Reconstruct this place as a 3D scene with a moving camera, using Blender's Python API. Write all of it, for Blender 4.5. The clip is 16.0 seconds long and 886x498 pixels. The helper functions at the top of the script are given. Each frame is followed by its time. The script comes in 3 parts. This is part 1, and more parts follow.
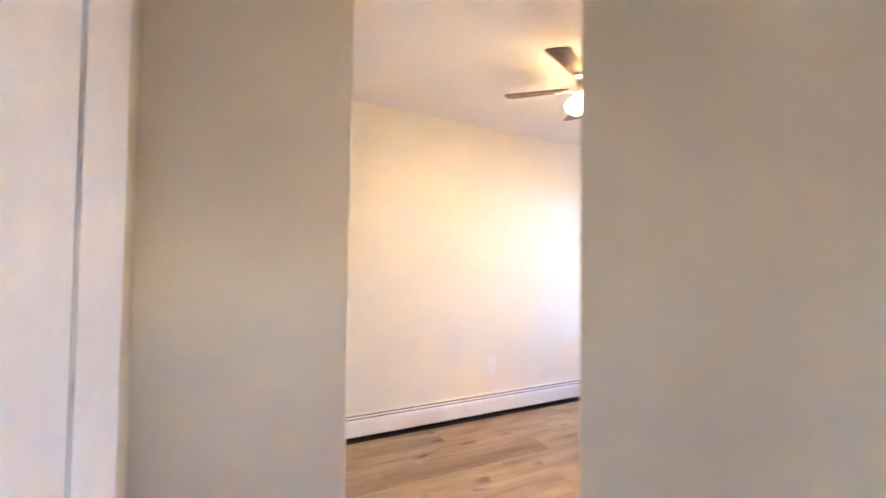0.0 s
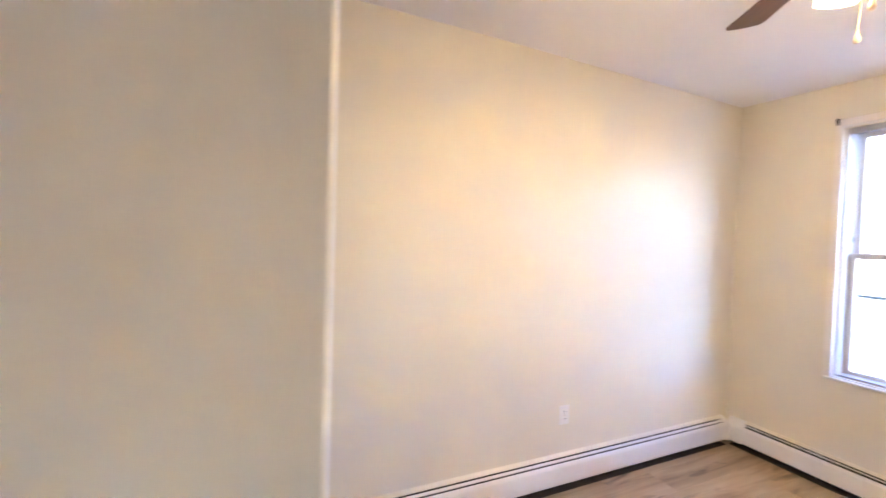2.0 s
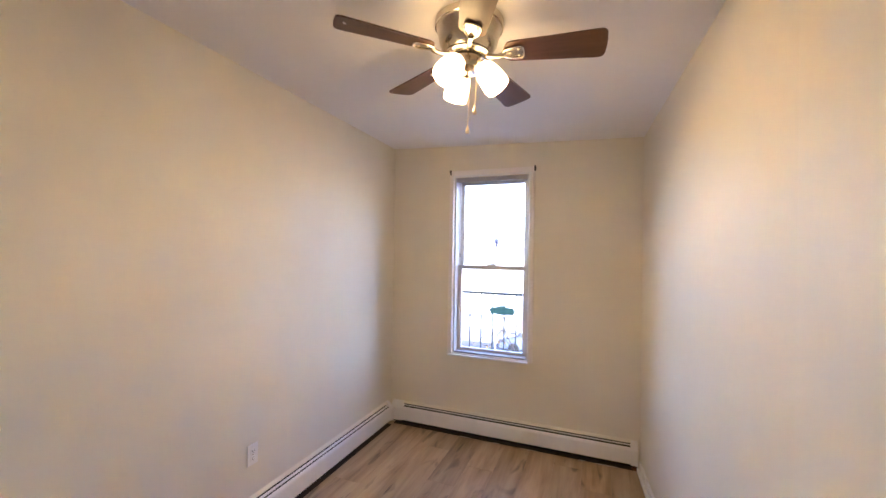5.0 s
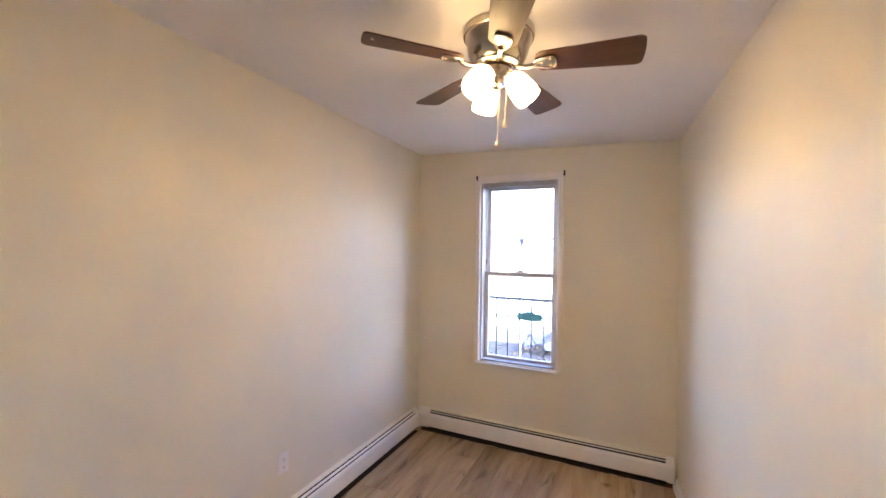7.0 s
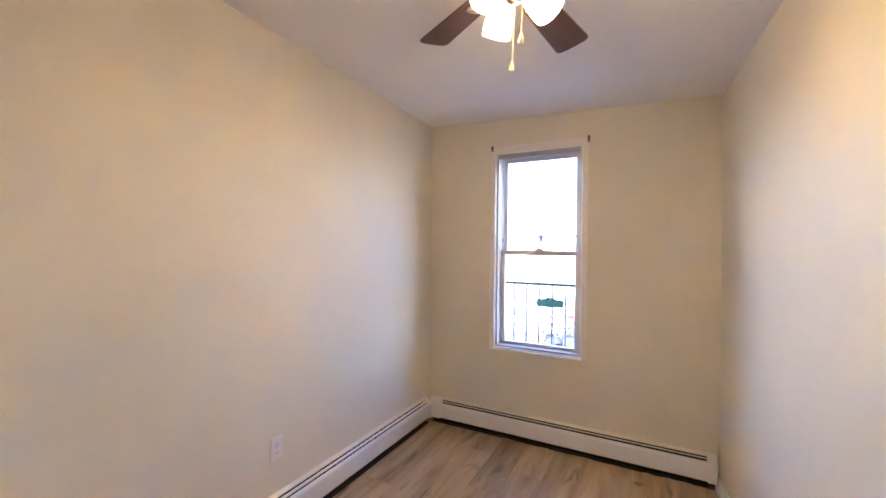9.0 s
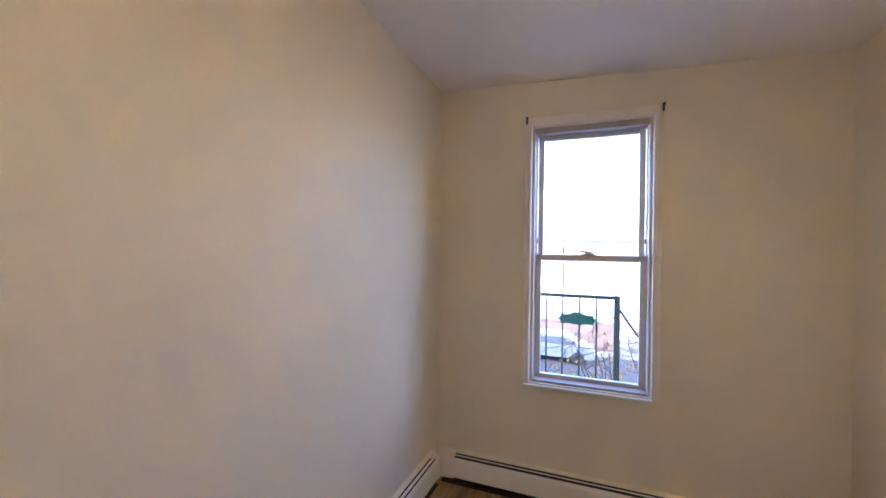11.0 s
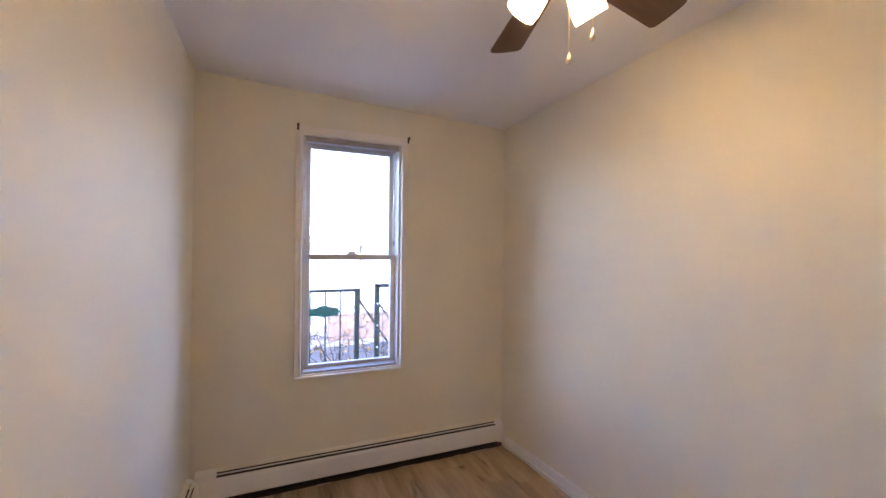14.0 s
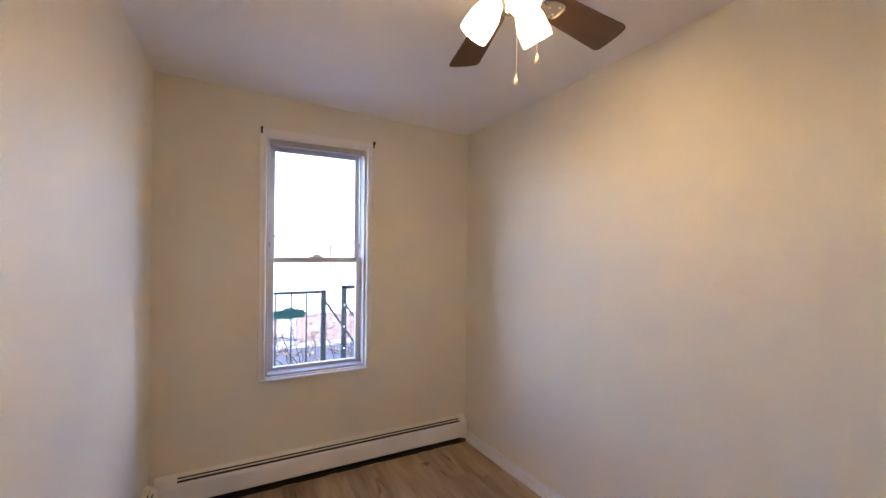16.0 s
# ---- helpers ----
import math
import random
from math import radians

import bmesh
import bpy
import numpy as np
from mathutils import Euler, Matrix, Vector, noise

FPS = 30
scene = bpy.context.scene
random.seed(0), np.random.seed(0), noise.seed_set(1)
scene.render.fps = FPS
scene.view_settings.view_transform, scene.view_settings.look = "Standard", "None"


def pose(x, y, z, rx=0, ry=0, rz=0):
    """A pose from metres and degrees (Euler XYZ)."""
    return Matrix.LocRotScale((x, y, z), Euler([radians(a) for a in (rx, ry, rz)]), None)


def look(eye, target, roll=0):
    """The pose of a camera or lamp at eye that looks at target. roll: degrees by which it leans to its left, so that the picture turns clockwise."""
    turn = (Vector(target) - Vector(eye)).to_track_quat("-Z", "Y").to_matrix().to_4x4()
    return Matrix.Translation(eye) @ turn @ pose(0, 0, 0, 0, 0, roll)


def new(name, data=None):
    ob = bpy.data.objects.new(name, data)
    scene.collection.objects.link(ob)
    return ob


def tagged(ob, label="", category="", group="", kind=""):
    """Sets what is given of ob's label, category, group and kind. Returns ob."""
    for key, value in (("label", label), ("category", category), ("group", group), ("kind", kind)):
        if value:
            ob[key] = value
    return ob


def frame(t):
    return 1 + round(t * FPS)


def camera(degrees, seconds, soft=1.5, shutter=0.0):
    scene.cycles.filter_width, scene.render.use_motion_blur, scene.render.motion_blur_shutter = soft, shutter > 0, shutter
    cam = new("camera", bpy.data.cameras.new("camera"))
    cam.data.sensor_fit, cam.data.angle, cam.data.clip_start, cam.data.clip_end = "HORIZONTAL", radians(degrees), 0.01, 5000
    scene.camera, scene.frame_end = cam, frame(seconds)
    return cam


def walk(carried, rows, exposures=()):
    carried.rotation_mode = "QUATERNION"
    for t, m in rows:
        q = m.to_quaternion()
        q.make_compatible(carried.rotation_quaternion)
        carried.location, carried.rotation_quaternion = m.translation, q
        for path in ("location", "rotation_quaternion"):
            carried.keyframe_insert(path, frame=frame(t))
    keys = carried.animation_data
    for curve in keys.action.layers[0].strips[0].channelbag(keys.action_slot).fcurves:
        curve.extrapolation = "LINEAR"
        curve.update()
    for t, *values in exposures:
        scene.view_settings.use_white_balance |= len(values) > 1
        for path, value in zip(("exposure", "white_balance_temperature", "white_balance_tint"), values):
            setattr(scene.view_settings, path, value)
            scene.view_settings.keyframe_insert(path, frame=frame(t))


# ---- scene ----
cam = camera(97.2, 16.0, shutter=0.5)

PATH = [
    (0, (2.959, -3.496, 1.368), (1.155, -2.636, 1.419), 0.8),
    (0.3, (2.797, -3.462, 1.373), (0.892, -2.845, 1.418), 0.85),
    (0.5, (2.652, -3.446, 1.376), (0.712, -2.965, 1.420), 0.95),
    (1, (2.403, -3.385, 1.401), (0.432, -3.045, 1.403), 1.9),
    (1.5, (2.200, -3.370, 1.450), (0.265, -2.878, 1.465), 1.2),
    (2, (1.845, -3.225, 1.473), (0.011, -2.429, 1.421), 1.75),
    (2.3, (1.748, -3.166, 1.488), (0.066, -2.085, 1.446), 1.65),
    (2.5, (1.744, -3.141, 1.482), (0.183, -1.891, 1.438), 1.6),
    (3, (1.675, -3.176, 1.451), (0.636, -1.468, 1.447), 1.8),
    (3.5, (1.698, -3.21, 1.457), (0.962, -1.35, 1.461), 1.4),
    (4, (1.773, -3.226, 1.479), (1.089, -1.346, 1.485), 1.0),
    (6.5, (1.778, -3.245, 1.7), (0.938, -1.43, 1.713), 0.8),
    (7, (1.746, -3.222, 1.654), (0.898, -1.411, 1.654), 0.8),
    (7.5, (1.787, -3.189, 1.561), (0.887, -1.403, 1.559), 0.7),
    (8, (1.803, -3.142, 1.473), (0.913, -1.35, 1.475), 0.7),
    (8.5, (1.815, -3.101, 1.426), (0.871, -1.338, 1.441), 0.6),
    (9, (1.685, -2.977, 1.463), (0.753, -1.207, 1.465), 0.7),
    (11.5, (0.714, -2.322, 1.47), (0.181, -0.394, 1.472), 1.0),
    (12, (0.479, -2.291, 1.507), (0.472, -0.291, 1.472), 1.5),
    (12.5, (0.44, -2.391, 1.497), (0.881, -0.441, 1.482), 1.7),
    (13, (0.426, -2.475, 1.464), (1.062, -0.579, 1.479), 1.0),
    (13.5, (0.448, -2.574, 1.489), (1.159, -0.704, 1.501), 0.9),
    (14, (0.456, -2.65, 1.495), (1.236, -0.808, 1.504), 0.6),
    (14.5, (0.461, -2.698, 1.502), (1.282, -0.874, 1.512), 0.7),
    (15, (0.458, -2.727, 1.514), (1.323, -0.923, 1.524), 0.6),
    (15.5, (0.467, -2.741, 1.521), (1.357, -0.95, 1.529), 0.6),
    (16, (0.472, -2.743, 1.522), (1.381, -0.962, 1.527), 0.6),
]

# ---- constants for light and finish ----
SKY, SUN, LAMP, BULB = 0.14, 0.8, 0.85, 14.5
WALL_COLOUR = (0.78, 0.73, 0.61)
FAN_TURN, BLADE_PITCH, SHADE_TURN, SHADE_TILT = 5.4, -12, 10, 38
EXPOSURES = [(0, 5.60, 5950, 21), (1.0, 5.54, 5900, 21), (1.5, 5.50, 5850, 21), (2.0, 5.43, 5650, 18), (2.5, 5.2, 5450, 12), (3.0, 4.77, 5780, 20), (4, 4.48, 5850, 20), (9, 4.54, 5850, 20), (11.5, 3.87, 5720, 19), (12.5, 3.96, 5720, 19), (14, 4.13, 5830, 21), (16, 4.13, 5830, 21)]
walk(cam, [(t, look(eye, target, roll)) for t, eye, target, roll in PATH], EXPOSURES)


# ---- world, sun, exposure ----
world = bpy.data.worlds.new("sky")
scene.world = world
world.use_nodes = True
wn = world.node_tree
sky = wn.nodes.new("ShaderNodeTexSky")
sky.sky_type = "NISHITA"
sky.sun_disc = False
sky.sun_elevation = radians(34)
sky.sun_rotation = radians(124)
sky.dust_density = 0.4
sky.ozone_density = 2.4
cool = wn.nodes.new("ShaderNodeVectorMath")
cool.operation, cool.inputs[1].default_value = "MULTIPLY", (1.10, 1.01, 1.03)
wn.links.new(sky.outputs[0], cool.inputs[0])
wn.links.new(cool.outputs[0], wn.nodes["Background"].inputs[0])
wn.nodes["Background"].inputs[1].default_value = SKY
sun_data = bpy.data.lights.new("sun", "SUN")
sun_data.energy, sun_data.angle, sun_data.color = SUN, radians(10), (1, 0.95, 0.88)
sun = new("sun", sun_data)
sun.matrix_world = look((8.29, -5.59, 6.74), (0, 0, 0))

# ---- materials ----
def mat(name, colour, rough=0.5, metal=0.0, vary=0.06, scale=6.0, grain=120.0, bump=0.05, spec=0.5, emit=0.0, emit_colour=None, per_object=0.0):
    m = bpy.data.materials.new(name)
    m.use_nodes = True
    t = m.node_tree
    p = t.nodes["Principled BSDF"]
    p.inputs["Roughness"].default_value, p.inputs["Metallic"].default_value = rough, metal
    p.inputs["Specular IOR Level"].default_value = spec
    co = t.nodes.new("ShaderNodeTexCoord")
    n1, n2 = t.nodes.new("ShaderNodeTexNoise"), t.nodes.new("ShaderNodeTexNoise")
    n1.inputs["Scale"].default_value, n2.inputs["Scale"].default_value = scale, grain
    n1.inputs["Detail"].default_value = 4
    for n in (n1, n2):
        t.links.new(co.outputs["Object"], n.inputs["Vector"])
    ramp = t.nodes.new("ShaderNodeMapRange")
    ramp.inputs["To Min"].default_value, ramp.inputs["To Max"].default_value = 1 - vary, 1 + vary
    mixn = t.nodes.new("ShaderNodeMath")
    mixn.operation = "ADD"
    half = t.nodes.new("ShaderNodeMath")
    half.operation, half.inputs[1].default_value = "MULTIPLY", 0.35
    t.links.new(n2.outputs["Fac"], half.inputs[0])
    t.links.new(n1.outputs["Fac"], mixn.inputs[0])
    t.links.new(half.outputs[0], mixn.inputs[1])
    ramp.inputs["From Min"].default_value, ramp.inputs["From Max"].default_value = 0.4, 0.95
    t.links.new(mixn.outputs[0], ramp.inputs["Value"])
    hsv = t.nodes.new("ShaderNodeHueSaturation")
    hsv.inputs["Color"].default_value = (*colour, 1)
    last = ramp.outputs[0]
    if per_object:
        info = t.nodes.new("ShaderNodeObjectInfo")
        r2 = t.nodes.new("ShaderNodeMapRange")
        r2.inputs["To Min"].default_value, r2.inputs["To Max"].default_value = 1 - per_object, 1 + per_object
        t.links.new(info.outputs["Random"], r2.inputs["Value"])
        mul = t.nodes.new("ShaderNodeMath")
        mul.operation = "MULTIPLY"
        t.links.new(last, mul.inputs[0])
        t.links.new(r2.outputs[0], mul.inputs[1])
        last = mul.outputs[0]
    t.links.new(last, hsv.inputs["Value"])
    t.links.new(hsv.outputs[0], p.inputs["Base Color"])
    if bump:
        b = t.nodes.new("ShaderNodeBump")
        b.inputs["Strength"].default_value, b.inputs["Distance"].default_value = bump, 0.002
        t.links.new(mixn.outputs[0], b.inputs["Height"])
        t.links.new(b.outputs[0], p.inputs["Normal"])
    if emit:
        p.inputs["Emission Color"].default_value = (*(emit_colour or colour), 1)
        p.inputs["Emission Strength"].default_value = emit
    return m


def plank_mat(name):
    """Greyed light-oak vinyl: long grain, soft dark knots, a shade of its own for each plank."""
    m = bpy.data.materials.new(name)
    m.use_nodes = True
    t = m.node_tree
    p = t.nodes["Principled BSDF"]
    p.inputs["Roughness"].default_value = 0.42
    co, info = t.nodes.new("ShaderNodeTexCoord"), t.nodes.new("ShaderNodeObjectInfo")
    shift = t.nodes.new("ShaderNodeVectorMath")
    shift.operation, shift.inputs[1].default_value = "SCALE", (1, 1, 1)
    comb = t.nodes.new("ShaderNodeCombineXYZ")
    big = t.nodes.new("ShaderNodeMath")
    big.operation, big.inputs[1].default_value = "MULTIPLY", 40
    t.links.new(info.outputs["Random"], big.inputs[0])
    for i in range(3):
        t.links.new(big.outputs[0], comb.inputs[i])
    add = t.nodes.new("ShaderNodeVectorMath")
    add.operation = "ADD"
    t.links.new(co.outputs["Object"], add.inputs[0])
    t.links.new(comb.outputs[0], add.inputs[1])

    def stretched(sx, sy, detail, rough):
        mp, n = t.nodes.new("ShaderNodeMapping"), t.nodes.new("ShaderNodeTexNoise")
        mp.inputs["Scale"].default_value = (sx, sy, 1)
        n.inputs["Scale"].default_value, n.inputs["Detail"].default_value, n.inputs["Roughness"].default_value = 1, detail, rough
        n.inputs["Distortion"].default_value = 0.6
        t.links.new(add.outputs[0], mp.inputs["Vector"])
        t.links.new(mp.outputs[0], n.inputs["Vector"])
        return n
    grain, cloud, knots = stretched(55, 2.6, 5, 0.6), stretched(9, 1.1, 4, 0.55), stretched(11, 3.2, 2, 0.4)
    ramp = t.nodes.new("ShaderNodeValToRGB")
    ramp.color_ramp.elements[0].position, ramp.color_ramp.elements[0].color = 0.30, (0.20, 0.125, 0.060, 1)
    ramp.color_ramp.elements[1].position, ramp.color_ramp.elements[1].color = 0.72, (0.53, 0.385, 0.225, 1)
    mid = ramp.color_ramp.elements.new(0.5)
    mid.color = (0.39, 0.268, 0.15, 1)
    mixv = t.nodes.new("ShaderNodeMix")
    mixv.inputs[0].default_value = 0.24
    t.links.new(cloud.outputs["Fac"], mixv.inputs[2])
    t.links.new(grain.outputs["Fac"], mixv.inputs[3])
    t.links.new(mixv.outputs[0], ramp.inputs[0])
    kr = t.nodes.new("ShaderNodeMapRange")
    kr.inputs["From Min"].default_value, kr.inputs["From Max"].default_value = 0.62, 0.73
    kr.inputs["To Min"].default_value, kr.inputs["To Max"].default_value = 1.0, 0.42
    t.links.new(knots.outputs["Fac"], kr.inputs["Value"])
    tone = t.nodes.new("ShaderNodeMapRange")
    tone.inputs["To Min"].default_value, tone.inputs["To Max"].default_value = 0.87, 1.12
    t.links.new(info.outputs["Random"], tone.inputs["Value"])
    mul = t.nodes.new("ShaderNodeMath")
    mul.operation = "MULTIPLY"
    t.links.new(kr.outputs[0], mul.inputs[0])
    t.links.new(tone.outputs[0], mul.inputs[1])
    hsv = t.nodes.new("ShaderNodeHueSaturation")
    t.links.new(ramp.outputs[0], hsv.inputs["Color"])
    t.links.new(mul.outputs[0], hsv.inputs["Value"])
    t.links.new(hsv.outputs[0], p.inputs["Base Color"])
    b = t.nodes.new("ShaderNodeBump")
    b.inputs["Strength"].default_value, b.inputs["Distance"].default_value = 0.15, 0.001
    t.links.new(grain.outputs["Fac"], b.inputs["Height"])
    t.links.new(b.outputs[0], p.inputs["Normal"])
    return m


def blade_mat(name):
    m = mat(name, (0.085, 0.038, 0.02), 0.38, vary=0.25, scale=3, grain=40, bump=0.03)
    t = m.node_tree
    mp = t.nodes.new("ShaderNodeMapping")
    mp.inputs["Scale"].default_value = (1, 14, 1)
    co = next(n for n in t.nodes if n.type == "TEX_COORD")
    t.links.new(co.outputs["Object"], mp.inputs["Vector"])
    for n in t.nodes:
        if n.type == "TEX_NOISE":
            t.links.new(mp.outputs[0], n.inputs["Vector"])
    return m


def glass_mat(name):
    m = bpy.data.materials.new(name)
    m.use_nodes = True
    t = m.node_tree
    out = t.nodes["Material Output"]
    t.nodes.remove(t.nodes["Principled BSDF"])
    tr, gl, mix = t.nodes.new("ShaderNodeBsdfTransparent"), t.nodes.new("ShaderNodeBsdfGlossy"), t.nodes.new("ShaderNodeMixShader")
    tr.inputs[0].default_value = (0.96, 0.97, 0.97, 1)
    gl.inputs["Roughness"].default_value = 0.02
    mix.inputs[0].default_value = 0.05
    t.links.new(tr.outputs[0], mix.inputs[1])
    t.links.new(gl.outputs[0], mix.inputs[2])
    t.links.new(mix.outputs[0], out.inputs[0])
    return m


M_WALL = mat("cream_wall_paint", WALL_COLOUR, 0.55, vary=0.025, scale=2.2, grain=260, bump=0.12)
M_CEIL = mat("white_ceiling_paint", (0.87, 0.85, 0.85), 0.75, vary=0.02, scale=1.6, grain=200, bump=0.10)
M_TRIM = mat("white_gloss_trim_paint", (0.82, 0.81, 0.80), 0.32, vary=0.03, scale=9, grain=90, bump=0.05)
M_CASING = mat("cream_painted_casing", (0.84, 0.79, 0.745), 0.38, vary=0.03, scale=8, grain=110, bump=0.05)
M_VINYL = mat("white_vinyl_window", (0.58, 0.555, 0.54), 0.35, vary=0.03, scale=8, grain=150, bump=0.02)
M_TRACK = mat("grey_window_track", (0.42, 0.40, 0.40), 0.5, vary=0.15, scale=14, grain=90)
M_HEATER = mat("white_enamel_heater", (0.80, 0.78, 0.76), 0.35, vary=0.04, scale=7, grain=60, bump=0.04)
# near black: the shade inside the heaters, put into the colour
M_GAP_SHADE = mat("heater_gap_shade_colour", (0.015, 0.013, 0.012), 0.8, vary=0.3)
# fins darkened in colour to carry the slots' shade
M_FIN = mat("shade_dark_heater_fins", (0.03, 0.026, 0.024), 0.7, metal=0.3, vary=0.3, scale=30)
# dark brown for the shadow painted beneath the heaters
M_UNDERSHADE = mat("brown_under_heater_shade", (0.035, 0.024, 0.016), 0.9, vary=0.4, scale=30, grain=120, bump=0.2)
M_SCRAP = mat("torn_paper_and_plaster", (0.50, 0.45, 0.39), 0.9, vary=0.3, scale=60)
M_RUST = mat("rusty_copper_pipe", (0.16, 0.07, 0.035), 0.55, metal=0.5, vary=0.4, scale=40)
M_PLATE = mat("white_outlet_plastic", (0.84, 0.82, 0.80), 0.3, vary=0.02)
M_SLOT = mat("black_slot", (0.02, 0.02, 0.02), 0.6)
M_PLANK = plank_mat("light_oak_vinyl_plank")
M_SUB = mat("dark_floor_joint", (0.10, 0.07, 0.05), 0.8, vary=0.3)
M_BLADE = blade_mat("dark_walnut_blade")
M_NICKEL = mat("brushed_nickel", (0.62, 0.57, 0.50), 0.22, metal=1.0, vary=0.06, scale=20, grain=300, bump=0.03)
M_BRASS = mat("pale_brass_chain", (0.74, 0.62, 0.44), 0.35, metal=1.0, vary=0.1)
M_SHADE = mat("lit_frosted_glass", (0.95, 0.9, 0.8), 0.4, vary=0.0, bump=0, emit=LAMP, emit_colour=(1.0, 0.66, 0.26))
M_BULB = mat("glowing_bulb", (0.95, 0.9, 0.8), 0.4, vary=0.0, bump=0, emit=BULB, emit_colour=(1.0, 0.66, 0.26))
M_BRACKET = mat("dark_bronze_bracket", (0.035, 0.028, 0.024), 0.4, metal=0.7)
M_GLASS = glass_mat("window_glass")
M_IRON = mat("dark_green_painted_iron", (0.010, 0.020, 0.018), 0.5, vary=0.3, scale=12, grain=80, bump=0.1)
M_SIGN = mat("teal_green_sign_paint", (0.004, 0.060, 0.045), 0.4, vary=0.12, scale=9)
M_BROWN = mat("dark_brown_wood_panel", (0.075, 0.05, 0.028), 0.5, vary=0.2, scale=5)
M_BRICK = mat("red_brick", (0.24, 0.16, 0.125), 0.85, vary=0.35, scale=3, grain=14, bump=0.3)
M_TAN = mat("cream_stucco", (0.66, 0.58, 0.50), 0.85, vary=0.12, scale=2, grain=20)
M_PALE = mat("pale_stucco", (0.72, 0.70, 0.67), 0.85, vary=0.06, scale=2, grain=20)
M_ROOF = mat("grey_roof_felt", (0.16, 0.15, 0.17), 0.9, vary=0.2)
M_PANE = mat("dusty_window_pane", (0.10, 0.11, 0.13), 0.15, vary=0.1)
M_BLIND = mat("pale_blind_behind_glass", (0.6, 0.61, 0.63), 0.2, vary=0.08)
M_ASPHALT = mat("asphalt", (0.05, 0.05, 0.055), 0.9, vary=0.2, scale=2, grain=60)
M_PAVE = mat("concrete_pavement", (0.24, 0.23, 0.23), 0.9, vary=0.12, scale=2, grain=40)
M_BARK = mat("grey_brown_bark", (0.10, 0.078, 0.072), 0.9, vary=0.3, scale=8, grain=50, bump=0.4)
M_LEAF = mat("yellow_autumn_leaf", (0.42, 0.25, 0.06), 0.6, vary=0.3, scale=3, per_object=0.2)
M_CAR = mat("blue_car_paint", (0.14, 0.17, 0.28), 0.25, vary=0.05, metal=0.3)
M_SILVER = mat("silver_blue_car_paint", (0.26, 0.30, 0.40), 0.3, vary=0.05, metal=0.4)
M_YELLOW = mat("yellow_car_paint", (0.62, 0.40, 0.03), 0.3, vary=0.05)
M_TYRE = mat("black_rubber", (0.02, 0.02, 0.02), 0.8)
M_LANTERN = mat("blue_grey_metal_lantern", (0.025, 0.03, 0.06), 0.4, vary=0.1, metal=0.3)
M_CORD = mat("pale_cord", (0.75, 0.75, 0.76), 0.8)


# ---- mesh helpers ----
def box(bm, lo, hi, bevel=0.0, m=None):
    """A box from corner to corner, its edges rounded by bevel, added to bm."""
    c = [(a + b) / 2 for a, b in zip(lo, hi)]
    s = [abs(b - a) for a, b in zip(lo, hi)]
    tmp = bmesh.new()
    bmesh.ops.create_cube(tmp, size=1, matrix=Matrix.Translation(c) @ Matrix.Diagonal((*s, 1)))
    if bevel:
        bmesh.ops.bevel(tmp, geom=list(tmp.edges), offset=bevel, segments=2, profile=0.5, affect="EDGES")
    if m:
        bmesh.ops.transform(tmp, matrix=m, verts=tmp.verts)
    join(bm, tmp)
    return bm


def join(bm, tmp):
    me = bpy.data.meshes.new("tmp")
    tmp.to_mesh(me)
    tmp.free()
    bm.from_mesh(me)
    bpy.data.meshes.remove(me)


def prism(bm, points, depth, m):
    """A flat outline (x, y) given thickness along its own z, placed by m."""
    tmp = bmesh.new()
    vs = [tmp.verts.new((x, y, 0)) for x, y in points]
    f = tmp.faces.new(vs)
    r = bmesh.ops.extrude_face_region(tmp, geom=[f])
    bmesh.ops.translate(tmp, verts=[v for v in r["geom"] if isinstance(v, bmesh.types.BMVert)], vec=(0, 0, depth))
    bmesh.ops.recalc_face_normals(tmp, faces=tmp.faces)
    bmesh.ops.transform(tmp, matrix=m, verts=tmp.verts)
    join(bm, tmp)
    return bm


def lathe(bm, profile, m=Matrix(), steps=32):
    """Turns (radius, z) round the z axis, placed by m."""
    tmp = bmesh.new()
    rings = []
    for r, z in profile:
        if r < 1e-5:
            rings.append([tmp.verts.new((0, 0, z))] * steps)
        else:
            rings.append([tmp.verts.new((r * math.cos(a), r * math.sin(a), z)) for a in (2 * math.pi * i / steps for i in range(steps))])
    for a, b in zip(rings, rings[1:]):
        for i in range(steps):
            j = (i + 1) % steps
            q = list(dict.fromkeys((a[i], a[j], b[j], b[i])))
            if len(q) > 2:
                tmp.faces.new(q)
    bmesh.ops.recalc_face_normals(tmp, faces=tmp.faces)
    bmesh.ops.transform(tmp, matrix=m, verts=tmp.verts)
    join(bm, tmp)
    return bm


def tube(bm, pts, radii, sides=8):
    """A round rod through points, of a radius for each."""
    pts = [Vector(p) for p in pts]
    if not hasattr(radii, "__len__"):
        radii = [radii] * len(pts)
    tmp = bmesh.new()
    rings = []
    for i, p in enumerate(pts):
        d = (pts[min(i + 1, len(pts) - 1)] - pts[max(i - 1, 0)]).normalized()
        u = d.cross(Vector((0, 0, 1)) if abs(d.z) < 0.9 else Vector((1, 0, 0))).normalized()
        w = d.cross(u)
        rings.append([tmp.verts.new(p + radii[i] * (u * math.cos(a) + w * math.sin(a))) for a in (2 * math.pi * k / sides for k in range(sides))])
    for a, b in zip(rings, rings[1:]):
        for i in range(sides):
            tmp.faces.new((a[i], a[(i + 1) % sides], b[(i + 1) % sides], b[i]))
    tmp.faces.new(rings[0]), tmp.faces.new(rings[-1])
    bmesh.ops.recalc_face_normals(tmp, faces=tmp.faces)
    join(bm, tmp)
    return bm


